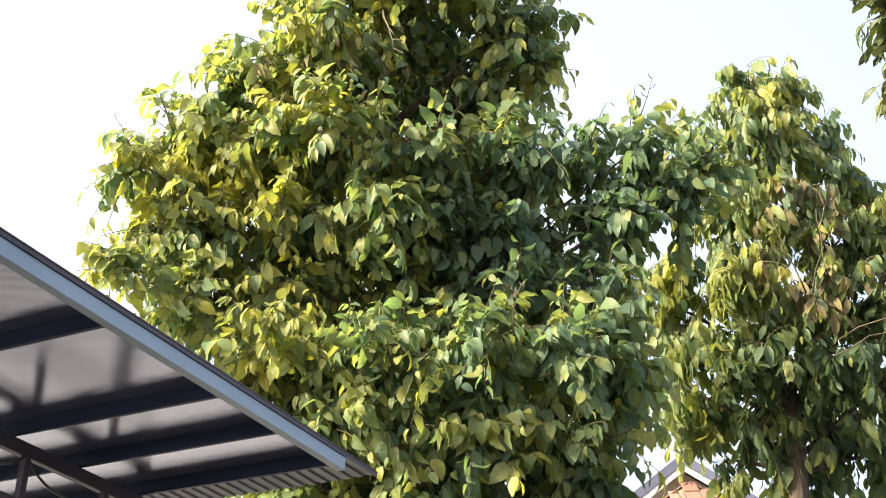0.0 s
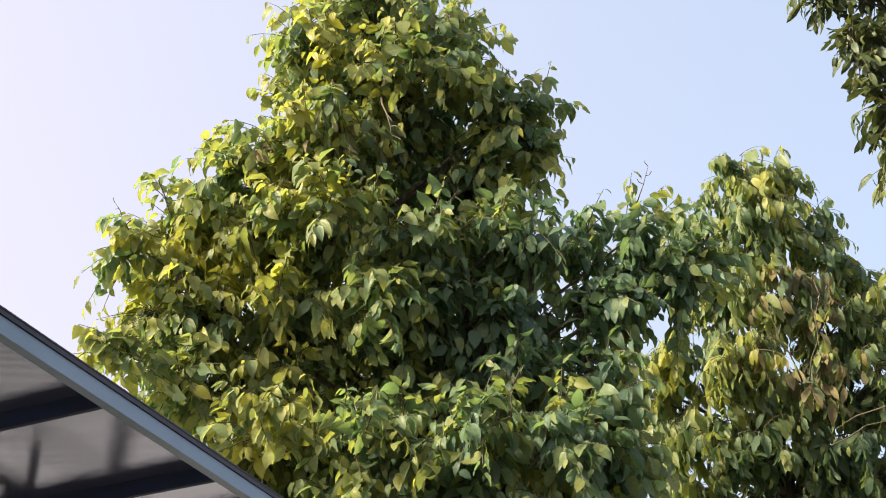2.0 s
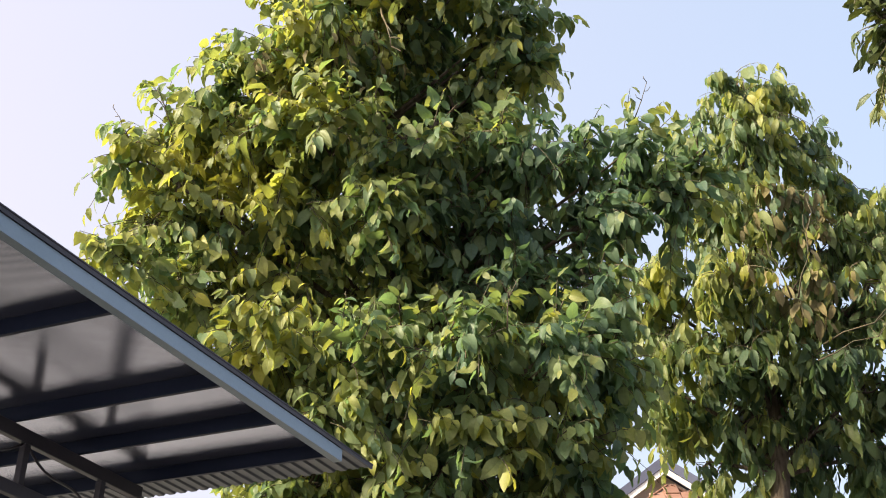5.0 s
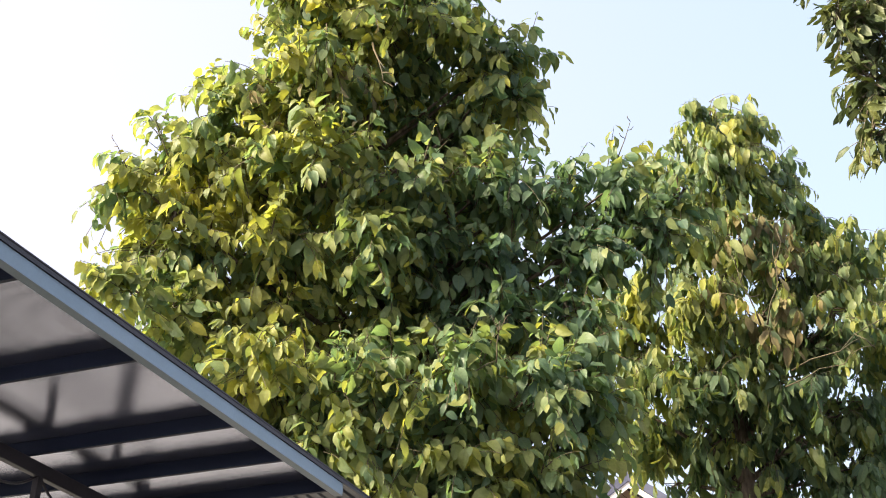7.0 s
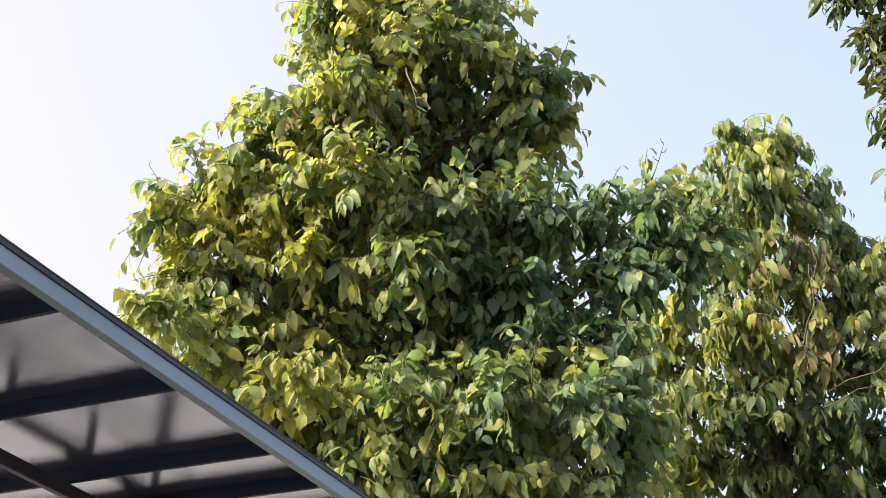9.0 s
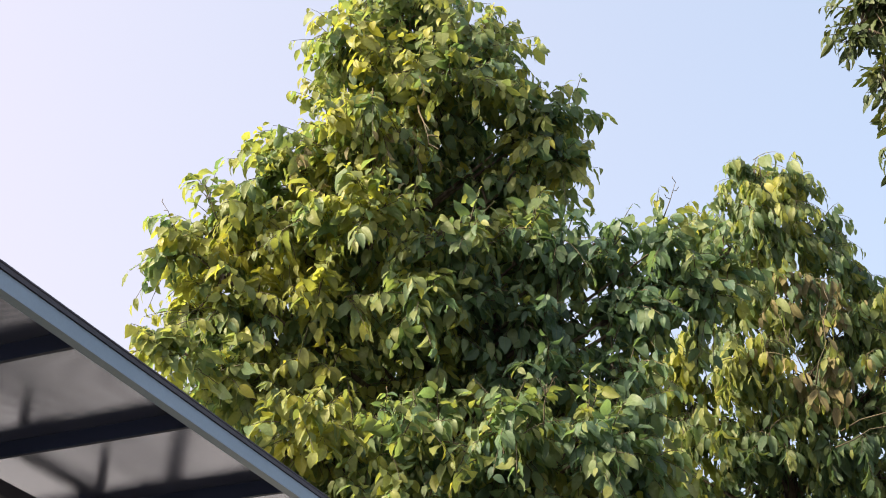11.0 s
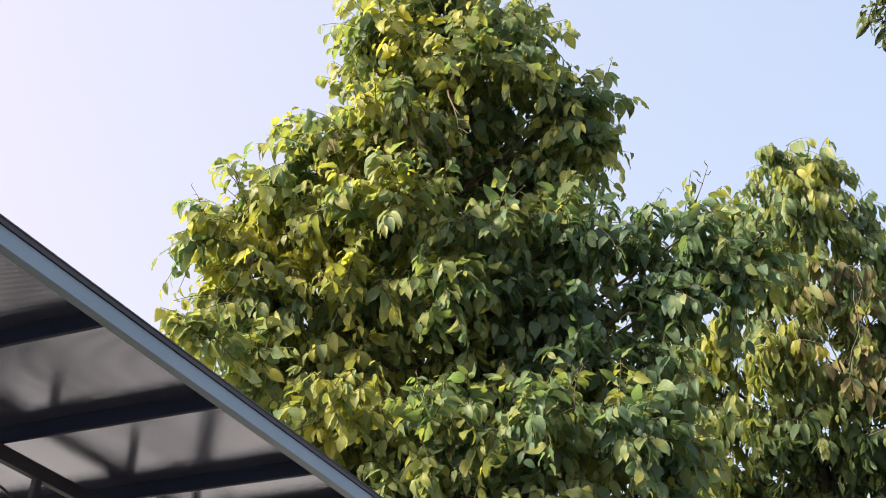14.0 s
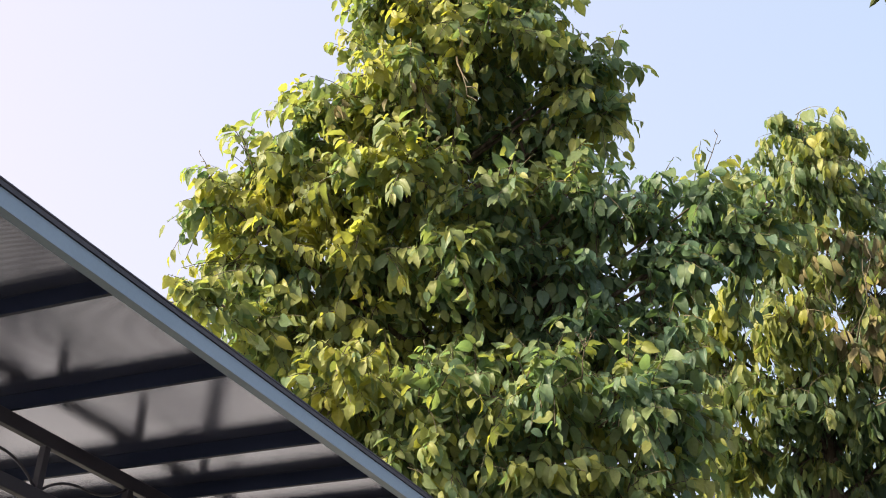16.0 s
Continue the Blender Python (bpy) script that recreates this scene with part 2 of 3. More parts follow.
# ---------------------------------------------------------------- ground
bm = bmesh.new()
bmesh.ops.create_grid(bm, x_segments=60, y_segments=60, size=1500)
ground = new("ground", finish("ground", bm, GROUND))
tagged(ground, "dark asphalt ground with an added pale zone that brightens the carport lining", "ground", kind="structure")

# ---------------------------------------------------------------- carport
# The roof's own axes: x runs down the slope to the eave, y along the purlins, z off the sheet.
DOWN = Vector((0.3908, 0.9106, -0.1347)).normalized()
ALONG = Vector((-DOWN.y, DOWN.x, 0)).normalized()
NORMAL = DOWN.cross(ALONG).normalized()
EAVE = Vector((-0.744, 7.690, 3.192))
ROOF = Matrix.Translation(EAVE) @ Matrix((DOWN, ALONG, NORMAL)).transposed().to_4x4()
A0, A1, WIDE = -8.2, 0.10, 4.6
PURLINS = (0.0, -0.6, -1.194, -2.162, -3.108, -4.05, -5.0, -5.95, -6.9, -7.85)

base = Matrix.Translation((EAVE.x, EAVE.y, 0))
carport = thing("carport", base, "grey steel carport with a pale lined metal sheet roof", "carport")
TO_ROOF = base.inverted() @ ROOF


def roof_part(name, bm, mat, label="", smooth=False):
    bm.transform(TO_ROOF)
    return part(name, bm, mat, carport, label, smooth)


def channel(bm, x0, x1, y0, y1, z0, z1, t, open_to):
    """A lipped C channel along y (open_to 'x') or along x (open_to 'y')."""
    lip = 0.016
    if open_to == 'y':
        prism(bm, [(y0, z0), (y1, z0), (y1, z0 + lip), (y1 - t, z0 + lip), (y1 - t, z0 + t), (y0 + t, z0 + t),
                   (y0 + t, z1 - t), (y1 - t, z1 - t), (y1 - t, z1 - lip), (y1, z1 - lip), (y1, z1), (y0, z1)], x0, x1)
    else:
        prism(bm, [(x0, z0), (x1, z0), (x1, z0 + lip), (x1 - t, z0 + lip), (x1 - t, z0 + t), (x0 + t, z0 + t),
                   (x0 + t, z1 - t), (x1 - t, z1 - t), (x1 - t, z1 - lip), (x1, z1 - lip), (x1, z1), (x0, z1)], y0, y1)
        bm.transform(Matrix(((0, 1, 0, 0), (1, 0, 0, 0), (0, 0, 1, 0), (0, 0, 0, 1))))
        bmesh.ops.recalc_face_normals(bm, faces=bm.faces)


for a in PURLINS:
    bm = bmesh.new()
    channel(bm, a - 0.022, a, 0.002, WIDE, 0.0, 0.090, 0.003, 'x')
    roof_part("purlin", bm, STEEL)

bm = bmesh.new()
channel(bm, A0, A1, -0.055, 0.0, 0.0, 0.080, 0.003, 'y')
roof_part("fascia", bm, FASCIA, "blue-grey painted steel edge channel")
bm = bmesh.new()
channel(bm, A0, A1, WIDE, WIDE + 0.055, 0.0, 0.080, 0.003, 'y')
roof_part("fascia", bm, FASCIA, "blue-grey painted steel edge channel")

# lining under the roofing
bm = bmesh.new()
box(bm, (A0, -0.045, 0.091), (0.03, WIDE, 0.095))
roof_part("lining", bm, SHEET, "pale glossy insulation lining")

# corrugated roofing, its ribs running down the slope
bm = bmesh.new()
y, prof = -0.05, []
while y < WIDE + 0.09:
    prof += [(y, 0.097), (y + 0.045, 0.097), (y + 0.058, 0.108), (y + 0.078, 0.108)]
    y += 0.091
top = [(p, z + 0.002) for p, z in prof]
prism(bm, prof + top[::-1], A0, 0.50)
roof_part("roof_sheet", bm, ROOFING, "grey corrugated metal roofing")

# edge flashing folded over the roofing
bm = bmesh.new()
prism(bm, [(-0.064, 0.082), (-0.052, 0.082), (-0.052, 0.085), (-0.061, 0.085), (-0.061, 0.112), (0.06, 0.112), (0.06, 0.114), (-0.068, 0.114), (-0.068, 0.107), (-0.064, 0.104)], A0, 0.50)
roof_part("flashing", bm, FLASHING, "dark purple-grey folded edge flashing")

# trusses under the purlins: chords, struts, and an S-bent bar in each bay
STRUTS = (-0.34, -1.06, -1.83, -2.58, -3.33, -4.08, -4.83, -5.58, -6.33, -7.08, -7.83)
for b in (1.43, 3.6):
    for z0, z1 in ((-0.088, -0.001), (-0.42, -0.34)):
        bm = bmesh.new()
        box(bm, (A0, b, z0), (0.06, b + 0.05, z1), 0.004)
        roof_part("truss_chord", bm, TRUSS)
    for k, a in enumerate(STRUTS):
        bm = bmesh.new()
        box(bm, (a - 0.024, b + 0.002, -0.34), (a + 0.024, b + 0.048, -0.088), 0.003)
        roof_part("truss_strut", bm, TRUSS)
        if k + 1 < len(STRUTS):
            left, right = STRUTS[k + 1] + 0.03, a - 0.03
            rise = 0.118 if k % 2 else -0.118
            pts = []
            for q in range(15):
                h = q / 14 * 2 - 1
                pts.append((left + (right - left) * q / 14, b + 0.024, -0.213 + rise * math.copysign(abs(h) ** 2.4, h)))
            bm = bmesh.new()
            tube(bm, pts, 0.0085, 7)
            roof_part("bent_bar", bm, TRUSS, "", True)

# posts down to the ground
for a, b in ((-0.36, 1.42), (-0.36, 3.6), (-6.48, 1.42), (-6.48, 3.6)):
    foot = TO_ROOF @ Vector((a, b + 0.022, -0.42))
    bm = bmesh.new()
    box(bm, (foot.x - 0.05, foot.y - 0.05, 0.0), (foot.x + 0.05, foot.y + 0.05, foot.z), 0.006)
    part("post", bm, TRUSS, carport)


# ---------------------------------------------------------------- trees
def leaf_template(kind, sag, fold, skew):
    """Verts and faces of one leaf, tip along +y, face up +z, of unit length: folded on the midrib and drooping."""
    wide, at = {
        "broad": ((0.05, 0.19, 0.280, 0.280, 0.200, 0.080), (0.01, 0.06, 0.25, 0.47, 0.71, 0.88)),
        "oval": ((0.04, 0.135, 0.20, 0.21, 0.155, 0.065), (0.02, 0.09, 0.29, 0.51, 0.74, 0.89)),
        "narrow": ((0.03, 0.11, 0.175, 0.18, 0.125, 0.05), (0.02, 0.12, 0.32, 0.54, 0.76, 0.90)),
    }[kind]
    v, f = [], []
    for i, (w, y) in enumerate(zip(wide, at)):
        bend = sag * y
        yy = math.sin(bend) / sag if sag else y
        drop = -(1 - math.cos(bend)) / sag if sag else 0
        ripple = 0.025 * (-1) ** i
        back = -0.04 if kind == "broad" and i < 2 else 0
        x = skew * y * y
        lift = fold * w
        v += [(x - w * math.cos(fold), yy + back, drop + lift + ripple), (x, yy, drop),
              (x + w * math.cos(fold), yy + back, drop + lift - ripple)]
    v.append((skew, math.sin(sag) / sag, -(1 - math.cos(sag)) / sag))
    for i in range(5):
        p = 3 * i
        f += [(p, p + 1, p + 4, p + 3), (p + 1, p + 2, p + 5, p + 4)]
    f += [(15, 16, 18), (16, 17, 18)]
    stem = len(v)
    v += [(-0.012, -0.20, 0.09), (0.012, -0.20, 0.09), (0.012, 0.03, 0.0), (-0.012, 0.03, 0.0)]
    f.append((stem, stem + 1, stem + 2, stem + 3))
    return np.array(v, float), f


def leaf_kinds(kind):
    """Alike leaves in six shapes of bend and fold."""
    return [leaf_template(kind, *k) for k in ((0.30, 0.18, 0.02), (0.60, 0.32, -0.05), (1.05, 0.24, 0.07), (0.50, 0.60, 0.0),
                                              (0.75, 0.10, -0.09), (1.30, 0.45, 0.04))]


def batch(name, kinds, mats, pick, tone, mat):
    """One mesh of many leaves, each of its own kind and tone and under its own 3x4 matrix."""
    tf = kinds[0][1]
    mats = np.array(mats)
    tv = np.array([k[0] for k in kinds])[pick]
    vs = np.einsum('nij,nkj->nki', mats[:, :, :3], tv) + mats[:, None, :, 3]
    n, k = len(mats), tv.shape[1]
    quads = [x for x in tf if len(x) == 4]
    tris = [x for x in tf if len(x) == 3]
    off = np.arange(n)[:, None, None] * k
    qi = (np.array(quads)[None] + off).reshape(-1)
    ti = (np.array(tris)[None] + off).reshape(-1)
    loops = np.concatenate([qi, ti])
    nq, nt = n * len(quads), n * len(tris)
    me = bpy.data.meshes.new(name)
    me.vertices.add(n * k)
    me.vertices.foreach_set("co", vs.reshape(-1))
    me.loops.add(len(loops))
    me.loops.foreach_set("vertex_index", loops)
    me.polygons.add(nq + nt)
    me.polygons.foreach_set("loop_start", np.concatenate([np.arange(nq) * 4, nq * 4 + np.arange(nt) * 3]))
    me.polygons.foreach_set("use_smooth", np.ones(nq + nt, bool))
    me.update(calc_edges=True)
    me.validate()
    side = np.array([[-1, 0, 1][i % 3] if i < 18 else 0 for i in range(k)], float)
    axes = np.stack([np.tile(side, n), tv[:, :, 1].reshape(-1), np.repeat(tone, k)], 1)
    me.attributes.new("blade", 'FLOAT_VECTOR', 'POINT').data.foreach_set("vector", axes.reshape(-1))
    me.materials.append(mat)
    return me


def units(v):
    return v / np.maximum(np.linalg.norm(v, axis=-1, keepdims=True), 1e-9)


def tubes(name, lines, r0, r1, sides, mat):
    """One mesh of many thin tapered stems: lines is (count, points, 3), r0 and r1 the radii at root and tip."""
    n, k, _ = lines.shape
    way = units(np.gradient(lines, axis=1))
    side = units(np.cross(way, np.array([0.31, 0.52, 0.79])))
    up = np.cross(way, side)
    r = np.asarray(r0)[:, None] + (np.asarray(r1) - np.asarray(r0))[:, None] * np.linspace(0, 1, k)[None]
    turn = np.arange(sides) * math.tau / sides
    vs = (lines[:, :, None] + (side[:, :, None] * np.cos(turn)[None, None, :, None]
                               + up[:, :, None] * np.sin(turn)[None, None, :, None]) * r[:, :, None, None])
    q = [(i * sides + j, i * sides + (j + 1) % sides, (i + 1) * sides + (j + 1) % sides, (i + 1) * sides + j)
         for i in range(k - 1) for j in range(sides)]
    loops = (np.array(q)[None] + np.arange(n)[:, None, None] * k * sides).reshape(-1)
    me = bpy.data.meshes.new(name)
    me.vertices.add(n * k * sides)
    me.vertices.foreach_set("co", vs.reshape(-1))
    me.loops.add(len(loops))
    me.loops.foreach_set("vertex_index", loops)
    me.polygons.add(n * len(q))
    me.polygons.foreach_set("loop_start", np.arange(n * len(q)) * 4)
    me.polygons.foreach_set("use_smooth", np.ones(n * len(q), bool))
    me.update(calc_edges=True)
    me.materials.append(mat)
    return me


def sprays(rng, lobes, gap, scale, back, hollows):
    """Where sprays of shoots end: spaced points on the outside of a union of uneven ellipsoids, with the way outwards."""
    L = np.array(lobes, float)
    P, N = np.zeros((0, 3)), np.zeros((0, 3))
    for c in L:
        cen, rad = c[:3], c[3:6] * scale
        area = 4 * math.pi * ((rad[0] * rad[1]) ** 1.6 / 3 + (rad[0] * rad[2]) ** 1.6 / 3 + (rad[1] * rad[2]) ** 1.6 / 3) ** (1 / 1.6)
        for d in units(rng.normal(0, 1, (int(area / gap ** 2 * 3.5) + 3, 3))):
            p = cen + d * rad * (1 + 0.16 * noise.noise(Vector(cen + d * rad) * 1.6)) * rng.uniform(0.9, 1.08)
            if d[1] > 0.4 and rng.random() > back:
                continue
            if (np.linalg.norm((p - L[:, :3]) / L[:, 3:6], axis=1) < 0.86 * scale).any():
                continue
            if len(P) and (((P - p) ** 2).sum(1) < (gap * rng.uniform(0.75, 1.25)) ** 2).any():
                continue
            if any(np.linalg.norm(p - np.array(h[:3])) < h[3] for h in hollows):
                continue
            P, N = np.vstack([P, p]), np.vstack([N, units(d / rad)])
    return P, N


def shoots(rng, P, N, many, length, droop):
    """Shoots that fan out of each spray: start, way, length, droop, and the way outwards of their spray."""
    z = np.array([0, 0, 1.0])
    stem = units(N * 0.8 + z * 0.28 + rng.normal(0, 0.2, P.shape))
    k = rng.integers(many[0], many[1] + 1, len(P))
    i = np.repeat(np.arange(len(P)), k)
    n = len(i)
    out = units(stem[i] * 0.85 + rng.normal(0, 0.48, (n, 3)) + z * rng.uniform(0, 0.3, (n, 1)))
    ln = rng.uniform(*length, n)
    start = P[i] - stem[i] * rng.uniform(0.10, 0.42, (n, 1))
    return [start, out, ln, rng.uniform(*droop, n), N[i], stem[i], rng.uniform(0, 1, len(P))[i]]


def dress(rng, sh, many, size, hang):
    """Leaves on alternate sides of shoots, hanging from them: 3x4 matrices and tones."""
    start, out, ln, droop, N, _, own = sh
    z = np.array([0, 0, 1.0])
    k = rng.integers(many[0], many[1] + 1, len(start))
    i = np.repeat(np.arange(len(start)), k)
    j = np.arange(len(i)) - np.repeat(np.cumsum(k) - k, k)
    s = np.clip((j + 0.8 + rng.uniform(-0.3, 0.3, len(i))) / k[i], 0.08, 1.0)[:, None]
    n = len(i)
    at = start[i] + out[i] * ln[i, None] * s - z * (droop[i] * ln[i])[:, None] * s * s
    tang = units(out[i] - 2 * z * droop[i, None] * s)
    across = units(np.cross(tang, z) + rng.normal(0, 0.15, (n, 3))) * np.where(j % 2, 1, -1)[:, None]
    down, lean = rng.uniform(0.45, 1.45, (len(start), 1))[i], rng.normal(0, 0.40, start.shape)[i]
    way = units(across * rng.uniform(0.25, 0.75, (n, 1)) + tang * rng.uniform(0.2, 0.7, (n, 1))
                - z * hang * down * rng.uniform(0.75, 1.25, (n, 1)) + rng.normal(0, 0.14, (n, 3)))
    face = N[i] * rng.uniform(0.1, 0.9, (n, 1)) + across * rng.uniform(0, 0.5, (n, 1)) + z * rng.uniform(0.3, 1.0, (n, 1)) + lean + rng.normal(0, 0.22, (n, 3))
    up = units(face - way * (face * way).sum(1, keepdims=True))
    big = size * (0.50 + 0.72 * rng.beta(1.6, 1.6, n)) * (1 - 0.45 * np.clip(s[:, 0] - 0.72, 0, 1) / 0.28)
    m = np.empty((n, 3, 4))
    m[:, :, 0] = np.cross(way, up) * (big * rng.uniform(0.85, 1.12, n))[:, None]
    m[:, :, 1], m[:, :, 2] = way * big[:, None], up * big[:, None]
    m[:, :, 3] = at + way * big[:, None] * 0.2
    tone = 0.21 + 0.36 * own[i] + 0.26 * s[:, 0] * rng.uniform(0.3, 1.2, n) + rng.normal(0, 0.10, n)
    return m, tone


def limb_line(rng, a, b, n=7, bow=0.06):
    a, b = np.array(a, float), np.array(b, float)
    mid = rng.normal(0, 0.08, 3) + np.array([0, 0, bow])
    return [a + (b - a) * s + mid * 4 * s * (1 - s) * np.linalg.norm(b - a) * 0.25 for s in np.linspace(0, 1, n)]


def tree(label, foot, lobes, leaf, mat, size, trunk_top, trunk_r, seed, gap=0.3, fork=3.0, many=(5, 8), leaves=(6, 10),
         length=(0.3, 0.55), droop=(0.15, 0.6), hang=1.0, back=0.45, inner=0.42, shrink=0.12, hollows=(), singles=300, sprigs=(), light_tone=(), withered=(), bare=()):
    """A tree: trunk, a limb to each lobe of its crown, sprays of leafy shoots over the lobes and thinner ones within."""
    rng = np.random.default_rng(seed)
    foot = np.array(foot, float)
    ob = thing("tree", Matrix.Translation(foot), label, "tree")
    top = np.array(trunk_top, float)
    n = 10
    sway = rng.normal(0, 0.06, (n, 3)) * np.linspace(0, 1, n)[:, None]
    trunk = [foot + (top - foot) * s + w * (1, 1, 0) for s, w in zip(np.linspace(0, 1, n), sway)]
    rr = [trunk_r * (1.35 if k == 0 else 1) * (1 - 0.85 * k / (n - 1)) for k in range(n)]
    bm = bmesh.new()
    tube(bm, [p - foot for p in trunk], rr, 12)
    part("trunk", bm, BARK, ob, "", True)
    ends = []
    for c in lobes:
        cen = np.array(c[:3])
        z = min(max(cen[2] - 0.5 - 0.35 * np.linalg.norm(cen[:2] - foot[:2]), fork), top[2] - 0.3)
        s = (z - foot[2]) / (top[2] - foot[2])
        start = foot + (top - foot) * s
        line = limb_line(rng, start, cen)
        bm = bmesh.new()
        r0 = trunk_r * (1 - 0.8 * s) * 0.38
        tube(bm, [p - foot for p in line], [r0 * (1 - 0.75 * k / 6) for k in range(7)], 7)
        part("limb", bm, BARK, ob, "", True)
        ends.append(line)
    nodes = np.array([p for line in ends for p in line[2:]] + trunk[4:])

    lobes = [(*c[:3], *(max(r - shrink, 0.10) for r in c[3:6])) for c in lobes]
    P, N = sprays(rng, lobes, gap, 1.0, back, hollows)
    outer = shoots(rng, P, N, many, length, droop)
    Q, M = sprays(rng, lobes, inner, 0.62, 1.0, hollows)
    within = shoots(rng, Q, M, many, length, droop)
    # shade inside the crown put into colour: inner leaves toned darker
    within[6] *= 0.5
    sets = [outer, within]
    if sprigs:
        a, b = np.array([q[0] for q in sprigs], float), np.array([q[1] for q in sprigs], float)
        dr = np.array([q[2] for q in sprigs], float)
        ln = np.linalg.norm(b - a, axis=1)
        sets.append([a, units(b - a + np.array([0, 0, 1.0]) * (dr * ln)[:, None]), ln, dr,
                     units((b - a) * (1, 1, 0.2) + np.array([0, -0.3, 0])), units(b - a), rng.uniform(0.4, 1, len(a))])
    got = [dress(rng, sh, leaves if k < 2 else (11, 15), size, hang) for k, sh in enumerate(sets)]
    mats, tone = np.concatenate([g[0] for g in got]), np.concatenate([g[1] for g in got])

    # Light put into leaf colour: tone raised on sunlit sides, lowered in shaded parts.
    for w in light_tone:
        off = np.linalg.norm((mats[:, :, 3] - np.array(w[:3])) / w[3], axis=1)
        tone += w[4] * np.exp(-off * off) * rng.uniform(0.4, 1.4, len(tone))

    s = np.linspace(0, 0.97, 5)[None, :, None]
    lines, roots, tips = [], [], []
    for sh in sets:
        lines.append(sh[0][:, None] + sh[1][:, None] * sh[2][:, None, None] * s
                     - np.array([0, 0, 1.0]) * (sh[3] * sh[2])[:, None, None] * s * s - foot)
        roots.append(np.full(len(sh[0]), 0.0062))
        tips.append(np.full(len(sh[0]), 0.0022))
    tw = new("twig", tubes("twig", np.concatenate(lines), np.concatenate(roots), np.concatenate(tips), 4, TWIG))
    tw.parent, tw["kind"] = ob, "stuff"
    ends = np.concatenate([P - N * 0.25, Q - M * 0.2])
    near = nodes[np.argmin(((nodes[None] - ends[:, None]) ** 2).sum(2), axis=1)]
    bend = (near + ends) / 2 + rng.normal(0, 0.05, ends.shape) + np.array([0, 0, 0.06])
    lines = np.stack([near, (near + bend) / 2 + rng.normal(0, 0.02, ends.shape), bend, (bend + ends) / 2, ends], 1) - foot
    br = new("branchlet", tubes("branchlet", lines, np.full(len(ends), 0.017), np.full(len(ends), 0.006), 5, BARK))
    br.parent, br["kind"] = ob, "stuff"

    for a, b, r in bare:
        a, b = np.array(a, float) - foot, np.array(b, float) - foot
        ln = np.linalg.norm(b - a)
        line = [a + (b - a) * q + rng.normal(0, 0.025, 3) * ln * (q > 0) for q in np.linspace(0, 1, 5)]
        bm = bmesh.new()
        tube(bm, line, [r * (1 - 0.16 * k) for k in range(5)], 6)
        for k in (2, 3, 4):
            side = line[k] + units((b - a) / ln + rng.normal(0, 0.6, 3)) * ln * rng.uniform(0.15, 0.30)
            tube(bm, [line[k], (line[k] + side) / 2 + rng.normal(0, 0.01, 3), side], [r * 0.6, r * 0.6, r * 0.5], 5)
        part("bare_branch", bm, TWIG, ob, "bare reddish twig", True)

    mats[:, :, 3] -= foot
    kinds = leaf_kinds(leaf)
    pick = rng.integers(0, len(kinds), len(mats))
    dry = np.zeros(len(mats), bool)
    for w in withered:
        gone = np.linalg.norm(mats[:, :, 3] + foot - np.array(w[:3]), axis=1) < w[3] * rng.uniform(0.5, 1.3, len(mats))
        dry |= gone & (rng.random(len(mats)) < w[4])
    if dry.any():
        old = new("withered_foliage", batch("withered_foliage", kinds, mats[dry], pick[dry], tone[dry], LEAF_DRY))
        old.parent = ob
        old["kind"] = "stuff"
        old["label"] = "brown withered leaves"
        mats, pick, tone = mats[~dry], pick[~dry], tone[~dry]
    order = np.argsort(mats[:, 1, 3])
    near, rest = order[:singles], order[singles:]
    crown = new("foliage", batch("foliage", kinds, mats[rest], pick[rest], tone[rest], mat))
    crown.parent = ob
    crown["kind"] = "stuff"
    ones = {(k, q): batch("leaf", kinds, [np.eye(3, 4)], np.array([k]), np.array([0.25 + 0.2 * q]), mat) for k in range(len(kinds)) for q in range(4)}
    for i in near:
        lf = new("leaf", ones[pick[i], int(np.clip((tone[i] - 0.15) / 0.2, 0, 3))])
        lf.parent = ob
        lf.matrix_local = Matrix([list(r) for r in mats[i]] + [[0, 0, 0, 1]])
    return ob


